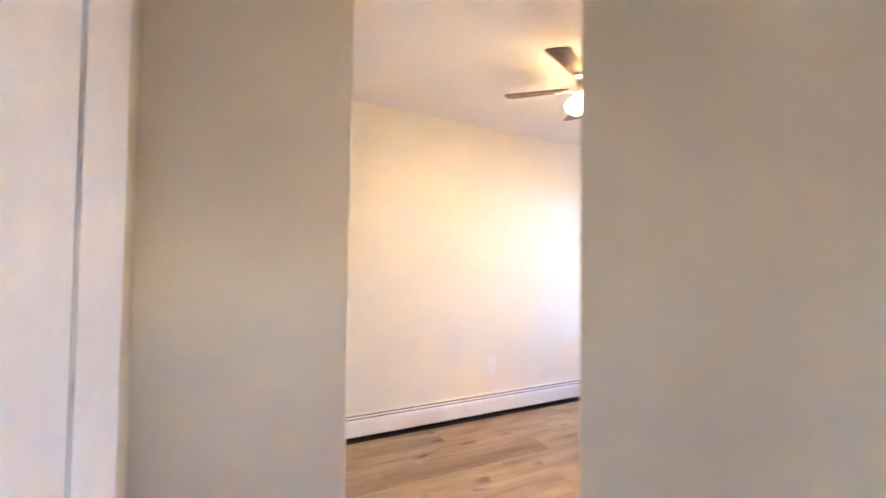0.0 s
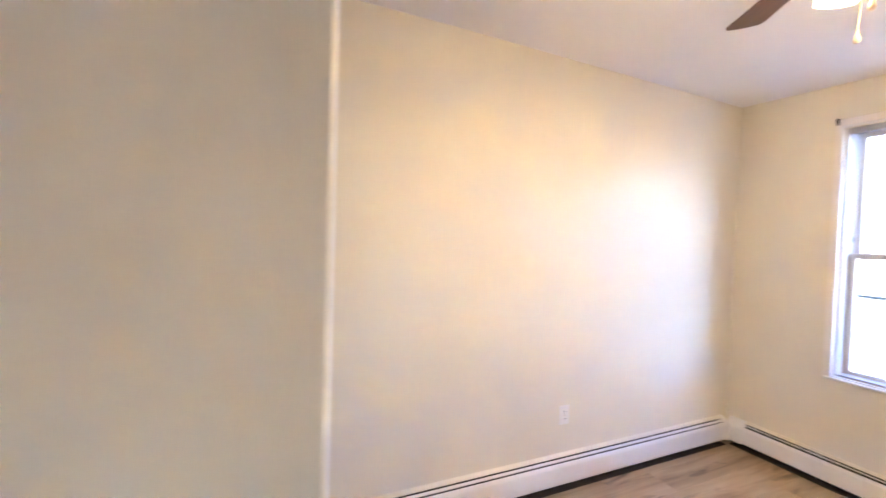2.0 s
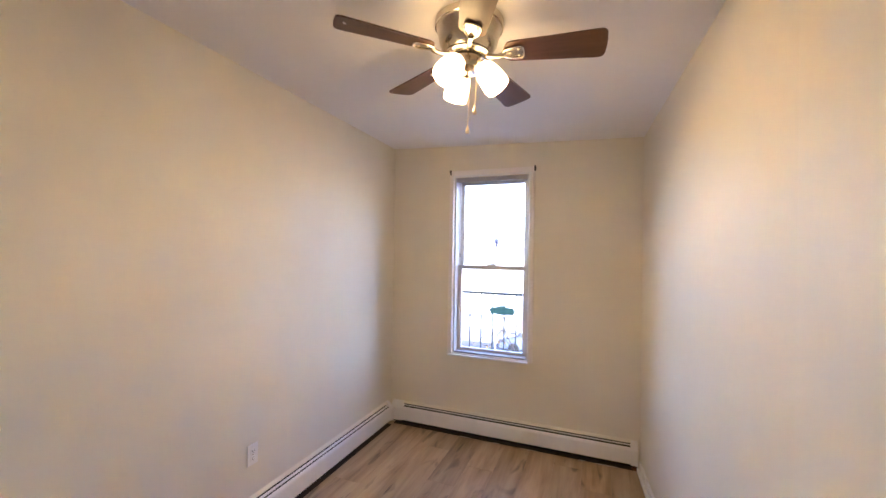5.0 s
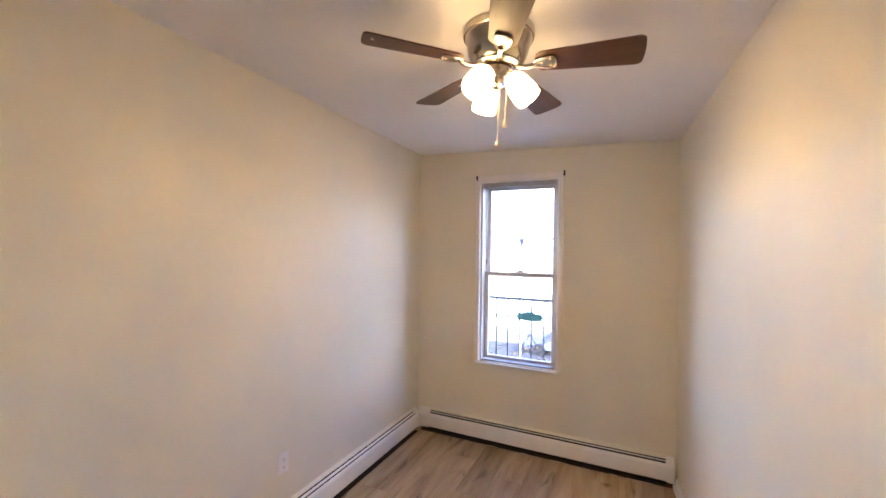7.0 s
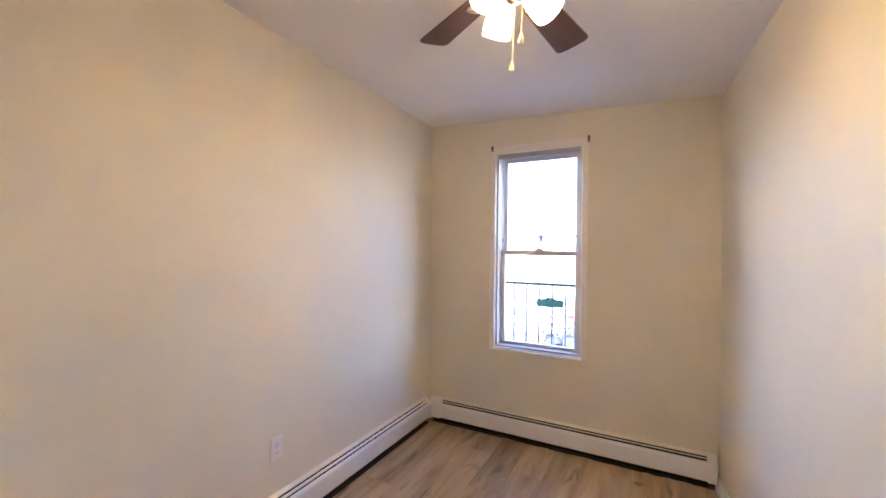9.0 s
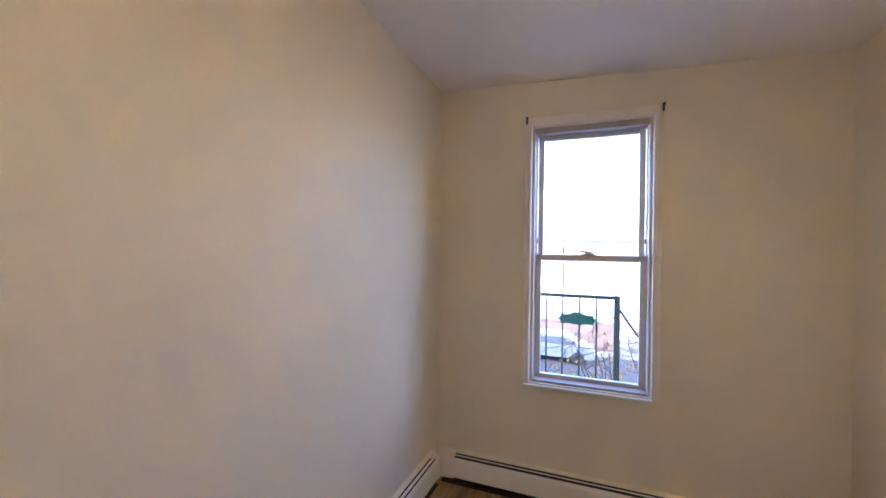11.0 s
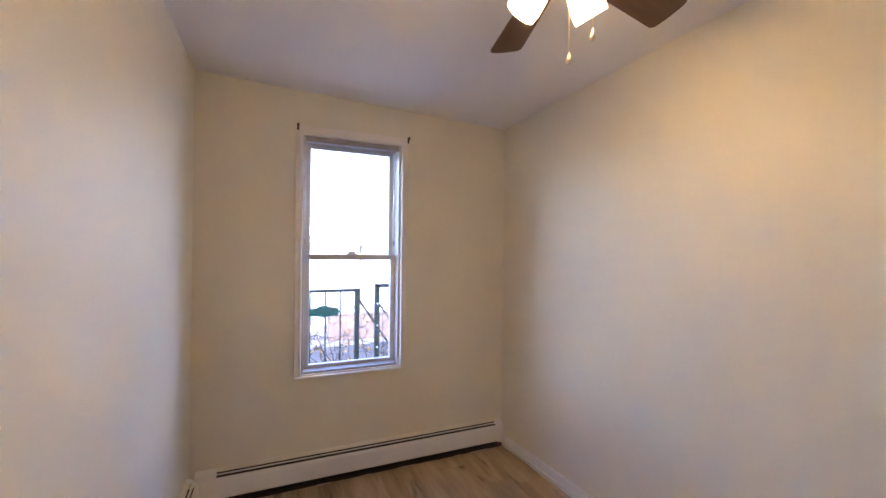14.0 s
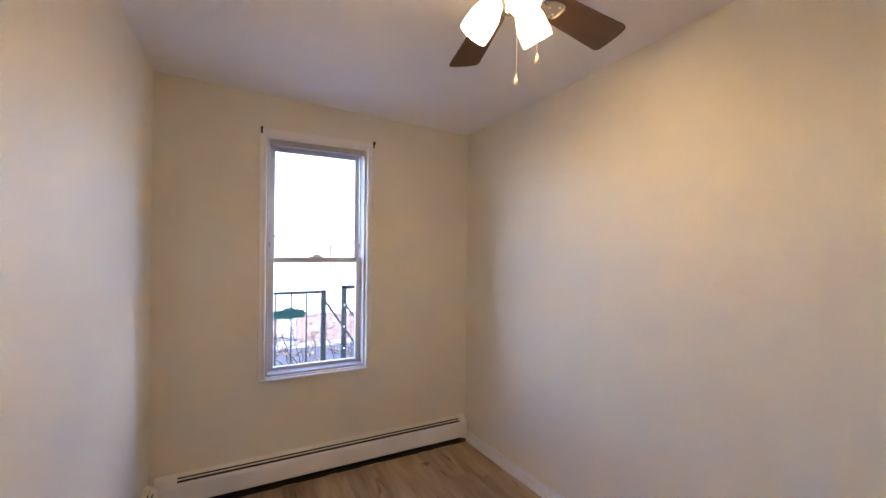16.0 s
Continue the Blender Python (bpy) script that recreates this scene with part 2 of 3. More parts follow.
def mesh_of(name, bm, material, smooth=False):
    me = bpy.data.meshes.new(name)
    bm.to_mesh(me)
    bm.free()
    me.materials.append(material)
    if smooth:
        me.shade_smooth()
        me.set_sharp_from_angle(angle=radians(35))
    return me


def thing(name, bm, material, label, category, kind="", group="", smooth=False):
    return tagged(new(name, mesh_of(name, bm, material, smooth)), label, category, group, kind)


def holder(name, place, label, category, kind="", group=""):
    e = new(name)
    e.matrix_world = Matrix.Translation(place) if not isinstance(place, Matrix) else place
    e.empty_display_size = 0.1
    return tagged(e, label, category, group, kind)


def part(name, bm, material, parent, label="", smooth=False):
    """Links a bmesh, in the parent's own space, as one part."""
    ob = new(name, mesh_of(name, bm, material, smooth))
    ob.parent = parent
    return tagged(ob, label)


def B(*boxes, bevel=0.0):
    bm = bmesh.new()
    for lo, hi in boxes:
        box(bm, lo, hi, bevel)
    return bm


# ---- the setting ----
TOP = 2.70
WX0, WX1, WZ0, WZ1 = 0.602, 1.250, 0.694, 2.226   # window opening
JY = -3.173        # end of the stub wall beside the way in
RIGHT0, RIGHT1 = 2.090, 2.250   # room's right wall at the window and at its free end
MIDX, MIDY = 2.244, -2.0        # where it bends


def ceiling_z(x, y=0.0):
    """The sagging ceiling: lowest at the window wall's far corner."""
    x, y = min(max(x, 0), 2.3), min(max(y, -2.4), 0)
    return 2.530 - 0.036 * x - 0.012 * y - 0.017 * x * y


thing("wall_north", B(((-0.12, 0, -0.05), (WX0, 0.17, TOP)), ((WX1, 0, -0.05), (2.37, 0.17, TOP)), ((WX0, 0, -0.05), (WX1, 0.17, WZ0)), ((WX0, 0, WZ1), (WX1, 0.17, TOP))),
      M_WALL, "cream painted plaster wall with a window opening", "wall", "structure")
thing("wall_west", B(((-0.12, -3.0, -0.05), (0, 0, TOP)), ((-0.12, -3.158, -0.05), (-0.004, -3.0, TOP))), M_WALL, "cream painted wall with a heater along its foot", "wall", "structure")
bm = bmesh.new()
prism(bm, [(RIGHT0, 0.0), (MIDX, MIDY), (RIGHT1, -2.79), (RIGHT1 + 0.14, -2.79), (RIGHT0 + 0.28, 0.0)], TOP + 0.05, Matrix.Translation((0, 0, -0.05)))
thing("wall_east", bm, M_WALL, "cream painted bedroom wall, slightly out of square", "wall", "structure")
thing("wall_hall_north", B(((RIGHT1 + 0.14, -2.79, -0.05), (5.3, -2.73, TOP))), M_WALL, "cream painted hall wall", "wall", "structure")
thing("wall_stub", prism(bmesh.new(), [(1.30, -3.84), (1.45, -3.84), (1.45, JY - 0.004), (1.446, JY), (1.304, JY + 0.021), (1.30, JY + 0.017)], TOP + 0.05, Matrix.Translation((0, 0, -0.05))), M_WALL, "cream painted stub wall at the bedroom entrance", "wall", "structure")
DX0, DX1 = 1.95, 2.71
thing("wall_hall_south", B(((-2.2, -3.96, -0.05), (DX0, -3.84, TOP)), ((DX1, -3.96, -0.05), (5.3, -3.84, TOP)), ((DX0, -3.96, 2.04), (DX1, -3.84, TOP))),
      M_WALL, "cream painted hall wall with a door opening", "wall", "structure")
# unseen end wall; its slot is added to let sky light into the hall
thing("wall_hall_end", B(((5.15, -3.84, -0.05), (5.3, -2.79, 1.30)), ((5.15, -3.84, 1.52), (5.3, -2.79, TOP)), ((5.15, -3.84, 1.30), (5.3, -3.62, 1.52)), ((5.15, -3.06, 1.30), (5.3, -2.79, 1.52))),
      M_WALL, "cream painted unseen hall wall with an opening added for daylight", "wall", "structure")
# hole out of view, added so the sky brightens the back room
thing("wall_back_room", B(((-1.75, -3.44, -0.05), (-1.63, -2.7, TOP)), ((-1.75, -3.84, -0.05), (-1.63, -3.44, 1.15)), ((-1.75, -3.84, 1.95), (-1.63, -3.44, TOP)), ((-1.75, -3.84, 1.15), (-1.63, -3.74, 1.95)), ((-1.63, -2.82, -0.05), (-0.15, -2.7, TOP))), M_WALL, "cream painted wall of a dim back room, with an added hidden opening", "wall", "structure")
bm = bmesh.new()
xs, ys = (-2.2, 0.0, 0.8, 1.6, 2.3, 5.4), (0.3, 0.0, -0.8, -1.6, -2.4, -4.1)
low = [[bm.verts.new((x, y, ceiling_z(x, y))) for x in xs] for y in ys]
for j in range(len(ys) - 1):
    for i in range(len(xs) - 1):
        bm.faces.new((low[j][i], low[j][i + 1], low[j + 1][i + 1], low[j + 1][i]))
over = bmesh.ops.extrude_face_region(bm, geom=list(bm.faces))
for v in over["geom"]:
    if isinstance(v, bmesh.types.BMVert):
        v.co.z = 2.85
bmesh.ops.recalc_face_normals(bm, faces=bm.faces)
thing("ceiling", bm, M_CEIL, "flat white painted ceiling, slightly uneven", "ceiling", "structure")
thing("corner_trim", B(((-0.0, -3.004, 0), (0.016, -2.968, 2.56)), bevel=0.004), M_TRIM, "white wooden corner bead", "trim", "structure")
thing("baseboard", prism(bmesh.new(), [(RIGHT0 + 0.003, -0.055), (MIDX - 0.001, MIDY), (RIGHT1 - 0.001, -2.79), (RIGHT1 - 0.015, -2.79), (MIDX - 0.015, MIDY), (RIGHT0 - 0.011, -0.055)], 0.075, Matrix()), M_TRIM,
      "low white painted wooden baseboard", "baseboard", "structure")
thing("shoe_moulding", prism(bmesh.new(), [(RIGHT0 - 0.012, -0.055), (MIDX - 0.016, MIDY), (RIGHT1 - 0.016, -2.79), (RIGHT1 - 0.03, -2.79), (MIDX - 0.03, MIDY), (RIGHT0 - 0.026, -0.055)], 0.024, Matrix()), M_TRIM,
      "white quarter-round shoe moulding", "trim", "structure")
thing("baseboard_stub", B(((1.451, -3.825, 0), (1.464, JY - 0.01, 0.09)), bevel=0.003), M_TRIM, "low white painted wooden baseboard", "baseboard", "structure")

# hall door and its casing
door = holder("door_1", (DX0, -3.8405, 0), "closed white painted flush hall door", "door", "structure")
part("leaf", B(((0.004, -0.02, 0.008), (DX1 - DX0 - 0.004, 0.02, 2.035)), bevel=0.002), M_TRIM, door)
part("door_knob", lathe(bmesh.new(), [(0, 0.075), (0.02, 0.073), (0.028, 0.058), (0.024, 0.045), (0.011, 0.036), (0.011, 0.008), (0.03, 0.006), (0.03, 0)],
     pose(0.68, 0.02, 0.96, -90, 0, 0), 24), M_NICKEL, door, "brushed nickel knob", True)
cas = holder("door_casing", (0, -3.84, 0), "white painted wooden door casing with a stepped edge", "casing", "structure")
part("side_board", B(((DX0 - 0.305, 0.0, 0), (DX0 - 0.002, 0.022, 2.2)), bevel=0.003), M_TRIM, cas)
part("edge_bead", B(((DX0 - 0.020, 0.022, 0), (DX0 - 0.011, 0.026, 2.2)), ((DX0 - 0.008, 0.022, 0), (DX0 - 0.002, 0.027, 2.2)), bevel=0.003), M_TRIM, cas)
part("side_board", B(((DX1 + 0.002, 0.0, 0), (DX1 + 0.11, 0.022, 2.2)), bevel=0.003), M_TRIM, cas)
part("head_board", B(((DX0 - 0.305, 0.0, 2.202), (DX1 + 0.11, 0.024, 2.32)), bevel=0.003), M_TRIM, cas)

# low brown cabinet in the dim back room
cab = holder("cabinet", (-1.0, -3.5, 0), "dark brown wooden cabinet in a dim back room", "cabinet")
part("body", B(((-0.55, -0.2, 0.0), (-0.02, 0.62, 0.955)), bevel=0.004), M_BROWN, cab)
part("top", B(((-0.57, -0.21, 0.955), (0.0, 0.63, 0.98)), bevel=0.004), M_BROWN, cab)
part("door", B(((-0.02, -0.18, 0.06), (0.0, 0.20, 0.94)), bevel=0.003), M_BROWN, cab)
part("door", B(((-0.02, 0.21, 0.06), (0.0, 0.60, 0.94)), bevel=0.003), M_BROWN, cab)

# ---- window ----
win = holder("window_1", (0, 0, 0), "white vinyl double-hung window with a painted casing", "window", "structure")
part("window_casing", B(((WX0 - 0.046, -0.018, WZ0 - 0.012), (WX0 - 0.002, -0.001, WZ1 + 0.06)), bevel=0.004), M_CASING, win)
part("window_casing", B(((WX1 + 0.002, -0.018, WZ0 - 0.012), (WX1 + 0.046, -0.001, WZ1 + 0.06)), bevel=0.004), M_CASING, win)
part("window_casing", B(((WX0 - 0.002, -0.018, WZ1 + 0.002), (WX1 + 0.002, -0.001, WZ1 + 0.06)), bevel=0.004), M_CASING, win)
part("casing_step", B(((WX0 - 0.02, -0.026, WZ0), (WX0 - 0.004, -0.018, WZ1 + 0.016)), ((WX1 + 0.004, -0.026, WZ0), (WX1 + 0.02, -0.018, WZ1 + 0.016)), ((WX0 - 0.004, -0.026, WZ1 + 0.003), (WX1 + 0.004, -0.018, WZ1 + 0.016)), bevel=0.003), M_TRIM, win)
part("window_sill", B(((WX0 - 0.040, -0.026, WZ0 - 0.026), (WX1 + 0.014, 0.0, WZ0 - 0.010)), bevel=0.005), M_TRIM, win)
part("sill_apron", B(((WX0 - 0.003, -0.012, WZ0 - 0.012), (WX1 + 0.003, 0.0, WZ0 + 0.0)), bevel=0.002), M_TRIM, win)
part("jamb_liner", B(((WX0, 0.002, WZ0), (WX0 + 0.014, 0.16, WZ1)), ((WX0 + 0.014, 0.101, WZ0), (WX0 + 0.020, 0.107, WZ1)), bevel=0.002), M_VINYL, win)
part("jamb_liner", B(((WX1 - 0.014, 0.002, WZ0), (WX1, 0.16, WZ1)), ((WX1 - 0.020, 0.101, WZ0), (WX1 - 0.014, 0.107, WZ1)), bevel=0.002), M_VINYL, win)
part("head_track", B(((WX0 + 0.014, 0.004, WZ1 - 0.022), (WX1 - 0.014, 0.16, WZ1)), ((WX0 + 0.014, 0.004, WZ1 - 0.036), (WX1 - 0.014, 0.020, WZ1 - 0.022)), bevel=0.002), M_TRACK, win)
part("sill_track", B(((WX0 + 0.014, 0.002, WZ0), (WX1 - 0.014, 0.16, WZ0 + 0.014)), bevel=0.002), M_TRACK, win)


def sash(name, y0, y1, z0, z1, bottom, top, label):
    """A sliding sash: two stiles, two rails and its pane."""
    x0, x1, s = WX0 + 0.016, WX1 - 0.016, 0.034
    if y0 > 0.105:
        x0, x1 = WX0 + 0.021, WX1 - 0.021
    bm = B(((x0, y0, z0), (x0 + s, y1, z1)), ((x1 - s, y0, z0), (x1, y1, z1)), ((x0 + s, y0, z0), (x1 - s, y1, z0 + bottom)), ((x0 + s, y0, z1 - top), (x1 - s, y1, z1)), bevel=0.003)
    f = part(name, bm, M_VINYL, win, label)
    g = B(((x0 + s - 0.004, (y0 + y1) / 2 - 0.002, z0 + bottom - 0.004), (x1 - s + 0.004, (y0 + y1) / 2 + 0.002, z1 - top + 0.004)))
    p = part("pane", g, M_GLASS, f)
    p.visible_shadow = False
    return f


sash("upper_sash", 0.109, 0.14, 1.424, WZ1 - 0.022, 0.034, 0.030, "white vinyl upper sash")
low = sash("lower_sash", 0.066, 0.099, WZ0 + 0.014, 1.462, 0.024, 0.034, "white vinyl lower sash")
lx = (WX0 + WX1) / 2 + 0.0
lock = B(((lx - 0.045, 0.072, 1.462), (lx + 0.045, 0.097, 1.469)), ((lx - 0.022, 0.074, 1.469), (lx + 0.03, 0.094, 1.484)), bevel=0.003)
box(lock, (lx - 0.052, 0.068, 1.478), (lx - 0.004, 0.078, 1.486), 0.002)
part("sash_lock", lock, M_VINYL, win, "white sash lock")
for x in (WX0 + 0.0175, WX1 - 0.0235):
    part("tilt_latch", B(((x, 0.098, 1.53), (x + 0.006, 0.1015, 1.562)), bevel=0.001), M_SLOT, win, "small dark balance slot")

# drapery-rod brackets left at the casing's upper corners
for x in (0.567, 1.297):
    br = holder("rod_bracket", (x, 0.0, 2.270), "small dark bronze curtain-rod bracket on the casing", "bracket", group="curtain rod brackets")
    part("plate", B(((-0.006, -0.022, -0.02), (0.006, -0.0, 0.022)), bevel=0.002), M_BRACKET, br)
    part("hook", tube(bmesh.new(), [(0, -0.02, 0.0), (0, -0.035, -0.004), (0.002, -0.042, 0.006), (0.003, -0.042, 0.018)], 0.0045, 8), M_BRACKET, br, "", True)

# ---- baseboard heaters ----
def heater(name, length, m, slot0, slot1, label, rise=0.955, damper=((-0.0330, 0.1895), (-0.0375, 0.1850), (-0.0360, 0.1825), (-0.0315, 0.1870))):
    """A hot-water baseboard along its own x, its back on y = 0, facing -y."""
    h = holder(name, m @ Matrix.Diagonal((1, 1, rise, 1)), label, "baseboard heater", group="baseboard heaters")
    # the panel's dark colour stands for shade behind the cover
    part("back_panel", B(((0, -0.005, 0.0), (length, -0.001, 0.1975))), M_GAP_SHADE, h, "back panel coloured dark for the shade inside")
    prof = [(-0.058, 0.045), (-0.062, 0.049), (-0.062, 0.152), (-0.058, 0.164), (-0.0475, 0.1735), (-0.0445, 0.1695), (-0.054, 0.161), (-0.057, 0.150), (-0.057, 0.049)]
    turn = Matrix(((0, 0, 1, 0), (1, 0, 0, 0), (0, 1, 0, 0), (0, 0, 0, 1)))
    part("front_cover", prism(bmesh.new(), prof, length, turn), M_HEATER, h, "", True)
    part("top_flange", prism(bmesh.new(), [(-0.0005, 0.209), (-0.025, 0.199), (-0.025, 0.1955), (-0.0005, 0.205)], length, turn), M_WALL, h, "top flange painted over in wall cream")
    part("damper", prism(bmesh.new(), damper, slot1 - slot0, Matrix.Translation((slot0, 0, 0)) @ turn), M_HEATER, h, "narrow hinged damper strip")
    # tall dark block of fins, so the slots above look shaded
    part("fin_element", B(((slot0, -0.050, 0.05), (slot1, -0.008, 0.165))), M_FIN, h, "fin element coloured dark for the shade in the slots")
    cap = [(-0.0625, 0.038), (-0.0625, 0.150), (-0.0585, 0.1645), (-0.046, 0.1758), (-0.025, 0.1995), (-0.0005, 0.2095), (-0.0005, 0.038)]
    for a, b in ((0.0, slot0), (slot1, length)):
        if b - a > 0.004:
            part("end_cap", prism(bmesh.new(), cap, b - a, Matrix.Translation((a, 0, 0)) @ turn), M_HEATER, h, "", True)
    # added strip: the heater's floor shadow as a dark sheet
    part("shade_strip", B(((0.03, -0.0600, 0.0005), (length - 0.03, -0.006, 0.0045))), M_UNDERSHADE, h, "dark strip standing for the shadow under the heater")
    for i in range(max(2, int(length / 0.8))):
        x = slot0 + 0.2 + i * 0.8
        if x < slot1:
            part("bracket", B(((x, -0.056, 0.03), (x + 0.012, -0.006, 0.158))), M_GAP_SHADE, h)
    return h


heater("baseboard_heater", 2.04, pose(0.032, 0, 0, 0, 0, 0), 0.108, 1.992, "white enamel baseboard heater under the window", 0.93)
heater("baseboard_heater", 2.86, pose(0, -2.93, 0, 0, 0, 90), 0.05, 2.825, "white enamel baseboard heater along the long wall",
       damper=((-0.0315, 0.1905), (-0.0415, 0.1805), (-0.0400, 0.1780), (-0.0300, 0.1880)))
pipe = holder("heating_pipe", (2.045, -0.035, 0), "short rusty copper heating pipe at the heater's end", "pipe")
part("elbow", tube(bmesh.new(), [(-0.04, 0, 0.085), (0.0, 0, 0.08), (0.008, 0, 0.06), (0.008, 0, -0.03)], 0.011, 10), M_RUST, pipe, "", True)
part("escutcheon", lathe(bmesh.new(), [(0.026, 0.0), (0.024, 0.006), (0.013, 0.009), (0.011, 0.009)], pose(0.008, 0, 0.001)), M_RUST, pipe, "", True)

# scraps of old flooring paper and plaster under the heater's front edge
for i, (x, w) in enumerate(((0.70, 0.09), (0.99, 0.06), (1.22, 0.14), (1.66, 0.05), (1.78, 0.16))):
    n = 12
    edge = [(x + w * k / n, -0.062 - 0.014 * abs(noise.noise((k * 0.9, i * 3.1, 0))) * math.sin(math.pi * k / n)) for k in range(n + 1)]
    thing("plaster_scrap", prism(bmesh.new(), edge + [(x + w, -0.045), (x, -0.045)], 0.003, Matrix.Translation((0, 0, 0.0005))), M_SCRAP,
          "torn whitish scrap lying under the heater", "debris", group="scraps under the heater")

# ---- outlet ----
out = holder("electrical_outlet", (0, -1.593, 0.431), "white duplex outlet with a plain cover plate", "outlet")
part("cover_plate", B(((0.0005, -0.036, -0.058), (0.007, 0.036, 0.058)), bevel=0.003), M_PLATE, out)
for z in (-0.02, 0.02):
    rec = part("receptacle", B(((0.007, -0.016, z - 0.014), (0.0095, 0.016, z + 0.014)), bevel=0.001), M_PLATE, out)
    part("slots", B(((0.0095, -0.007, z - 0.003), (0.010, -0.005, z + 0.006)), ((0.0095, 0.005, z - 0.003), (0.010, 0.007, z + 0.005)), ((0.0095, -0.002, z - 0.010), (0.010, 0.002, z - 0.006))), M_SLOT, rec)
part("screw", lathe(bmesh.new(), [(0, 0.0016), (0.003, 0.001), (0.0035, 0)], pose(0.007, 0, 0, 0, 90, 0), 12), M_NICKEL, out, "", True)

# ---- ceiling fan ----
FX, FY, FZ = 1.260, -1.686, 2.431
fan = holder("ceiling_fan", pose(FX, FY, FZ, -2.0, 1.8, 0), "five-blade flush ceiling fan, walnut blades, nickel body, lit", "ceiling fan")
roof = ceiling_z(FX, FY) - FZ
part("motor_housing", lathe(bmesh.new(), [(0.143, roof + 0.012), (0.146, roof - 0.012), (0.143, roof - 0.026), (0.138, roof - 0.028), (0.137, roof - 0.036), (0.131, roof - 0.044), (0.121, 0.02), (0.112, 0.0), (0.105, -0.012), (0.094, -0.022), (0.0, -0.024)], steps=48), M_NICKEL, fan, "brushed nickel bowl", True)
part("flywheel", lathe(bmesh.new(), [(0.0, -0.022), (0.086, -0.022), (0.094, -0.026), (0.094, -0.032), (0.084, -0.037), (0.070, -0.040), (0.0, -0.041)], steps=40), M_NICKEL, fan, "nickel flange", True)
# the groove's shade is put in as a dark-coloured ring
part("groove_ring", lathe(bmesh.new(), [(0.0, -0.040), (0.059, -0.040), (0.059, -0.049), (0.0, -0.049)], steps=40), M_BRACKET, fan, "dark shadow ring", True)
part("switch_housing", lathe(bmesh.new(), [(0.0, -0.047), (0.062, -0.047), (0.065, -0.050), (0.065, -0.086), (0.061, -0.094), (0.040, -0.102), (0.022, -0.105), (0.018, -0.118), (0.010, -0.124), (0.0, -0.126)], steps=40), M_NICKEL, fan, "", True)
L0, L1, HW0, HW1 = 0.150, 0.543, 0.054, 0.073
ROUND = 0.024
blade_outline = [(L0 + 0.036 + 0.036 * math.cos(a), HW0 * math.sin(a)) for a in (radians(90 + 22.5 * k) for k in range(9))]
blade_outline += [(L1 - ROUND + ROUND * math.cos(a), -(HW1 - ROUND) + ROUND * math.sin(a)) for a in (radians(-90 + 16 * k) for k in range(6))]
blade_outline += [(L1 + 0.003, -0.02), (L1 + 0.003, 0.02)]
blade_outline += [(L1 - ROUND + ROUND * math.cos(a), HW1 - ROUND + ROUND * math.sin(a)) for a in (radians(10 + 16 * k) for k in range(6))]
shield = [(0.148, 0.010), (0.160, 0.019), (0.180, 0.027), (0.205, 0.031), (0.222, 0.030), (0.231, 0.022), (0.234, 0.0)]
shield = [(x, -y) for x, y in shield[:-1]] + shield[::-1]
for k in range(5):
    ang = FAN_TURN + 72 * k
    m = pose(0, 0, -0.028, 0, 0, ang) @ pose(0, 0, 0, BLADE_PITCH, 0, 0)
    bl = part("blade", prism(bmesh.new(), blade_outline, 0.006, Matrix()), M_BLADE, fan, "dark walnut blade")
    bl.matrix_basis = m
    if k == 3:
        mark = part("sticker", B(((0.500, 0.012, -0.0012), (0.512, 0.020, -0.0004)), ((0.506, 0.026, -0.0012), (0.512, 0.030, -0.0004))), M_TRIM, fan, "small torn white sticker")
        mark.matrix_basis = m
    iron = tube(bmesh.new(), [(0.07, 0, -0.006), (0.1, 0, -0.014), (0.13, 0, -0.016), (0.156, 0, -0.009)], [0.011, 0.009, 0.009, 0.011], 10)
    prism(iron, shield, 0.0045, Matrix.Translation((0, 0, -0.0058)))
    rim = [(x, y, -0.0065) for x, y in shield]
    tube(iron, rim + rim[:1], 0.0042, 8)
    ir = part("blade_iron", iron, M_NICKEL, fan, "nickel shield-shaped bracket", True)
    ir.matrix_basis = m
    for x, y in ((0.178, 0.0), (0.212, 0.017), (0.212, -0.017)):
        sc = part("screw", lathe(bmesh.new(), [(0, -0.0085), (0.004, -0.0075), (0.005, -0.0058), (0.0, -0.0056)], pose(x, y, 0), 10), M_BRASS, fan, "", True)
        sc.matrix_basis = m
bell = [(0.022, 0.0), (0.030, -0.004), (0.041, -0.02), (0.049, -0.045), (0.053, -0.075), (0.054, -0.1), (0.052, -0.122), (0.0495, -0.122), (0.051, -0.098), (0.048, -0.06), (0.036, -0.02), (0.02, -0.006)]
for k in range(3):
    ang = SHADE_TURN + 120 * k
    m = pose(0, 0, 0, 0, 0, ang) @ pose(0.060, 0, -0.072, 0, 0, 0) @ pose(0, 0, 0, 0, -SHADE_TILT, 0)
    holder_bm = tube(bmesh.new(), [(-0.03, 0, 0.03), (-0.012, 0, 0.022), (0, 0, 0.006)], 0.010, 10)
    lathe(holder_bm, [(0.0, 0.012), (0.02, 0.01), (0.027, 0.002), (0.027, -0.014), (0.024, -0.014), (0.0, -0.004)], Matrix(), 24)
    arm = part("lamp_arm", holder_bm, M_NICKEL, fan, "", True)
    arm.matrix_basis = m
    sh = part("shade", lathe(bmesh.new(), bell, Matrix(), 28), M_SHADE, arm, "lit frosted glass bell shade", True)
    bulb = lathe(bmesh.new(), [(0.012, -0.014), (0.014, -0.03), (0.026, -0.055), (0.030, -0.075), (0.024, -0.095), (0.0, -0.104)], Matrix(), 20)
    part("bulb", bulb, M_BULB, arm, "glowing bulb", True)


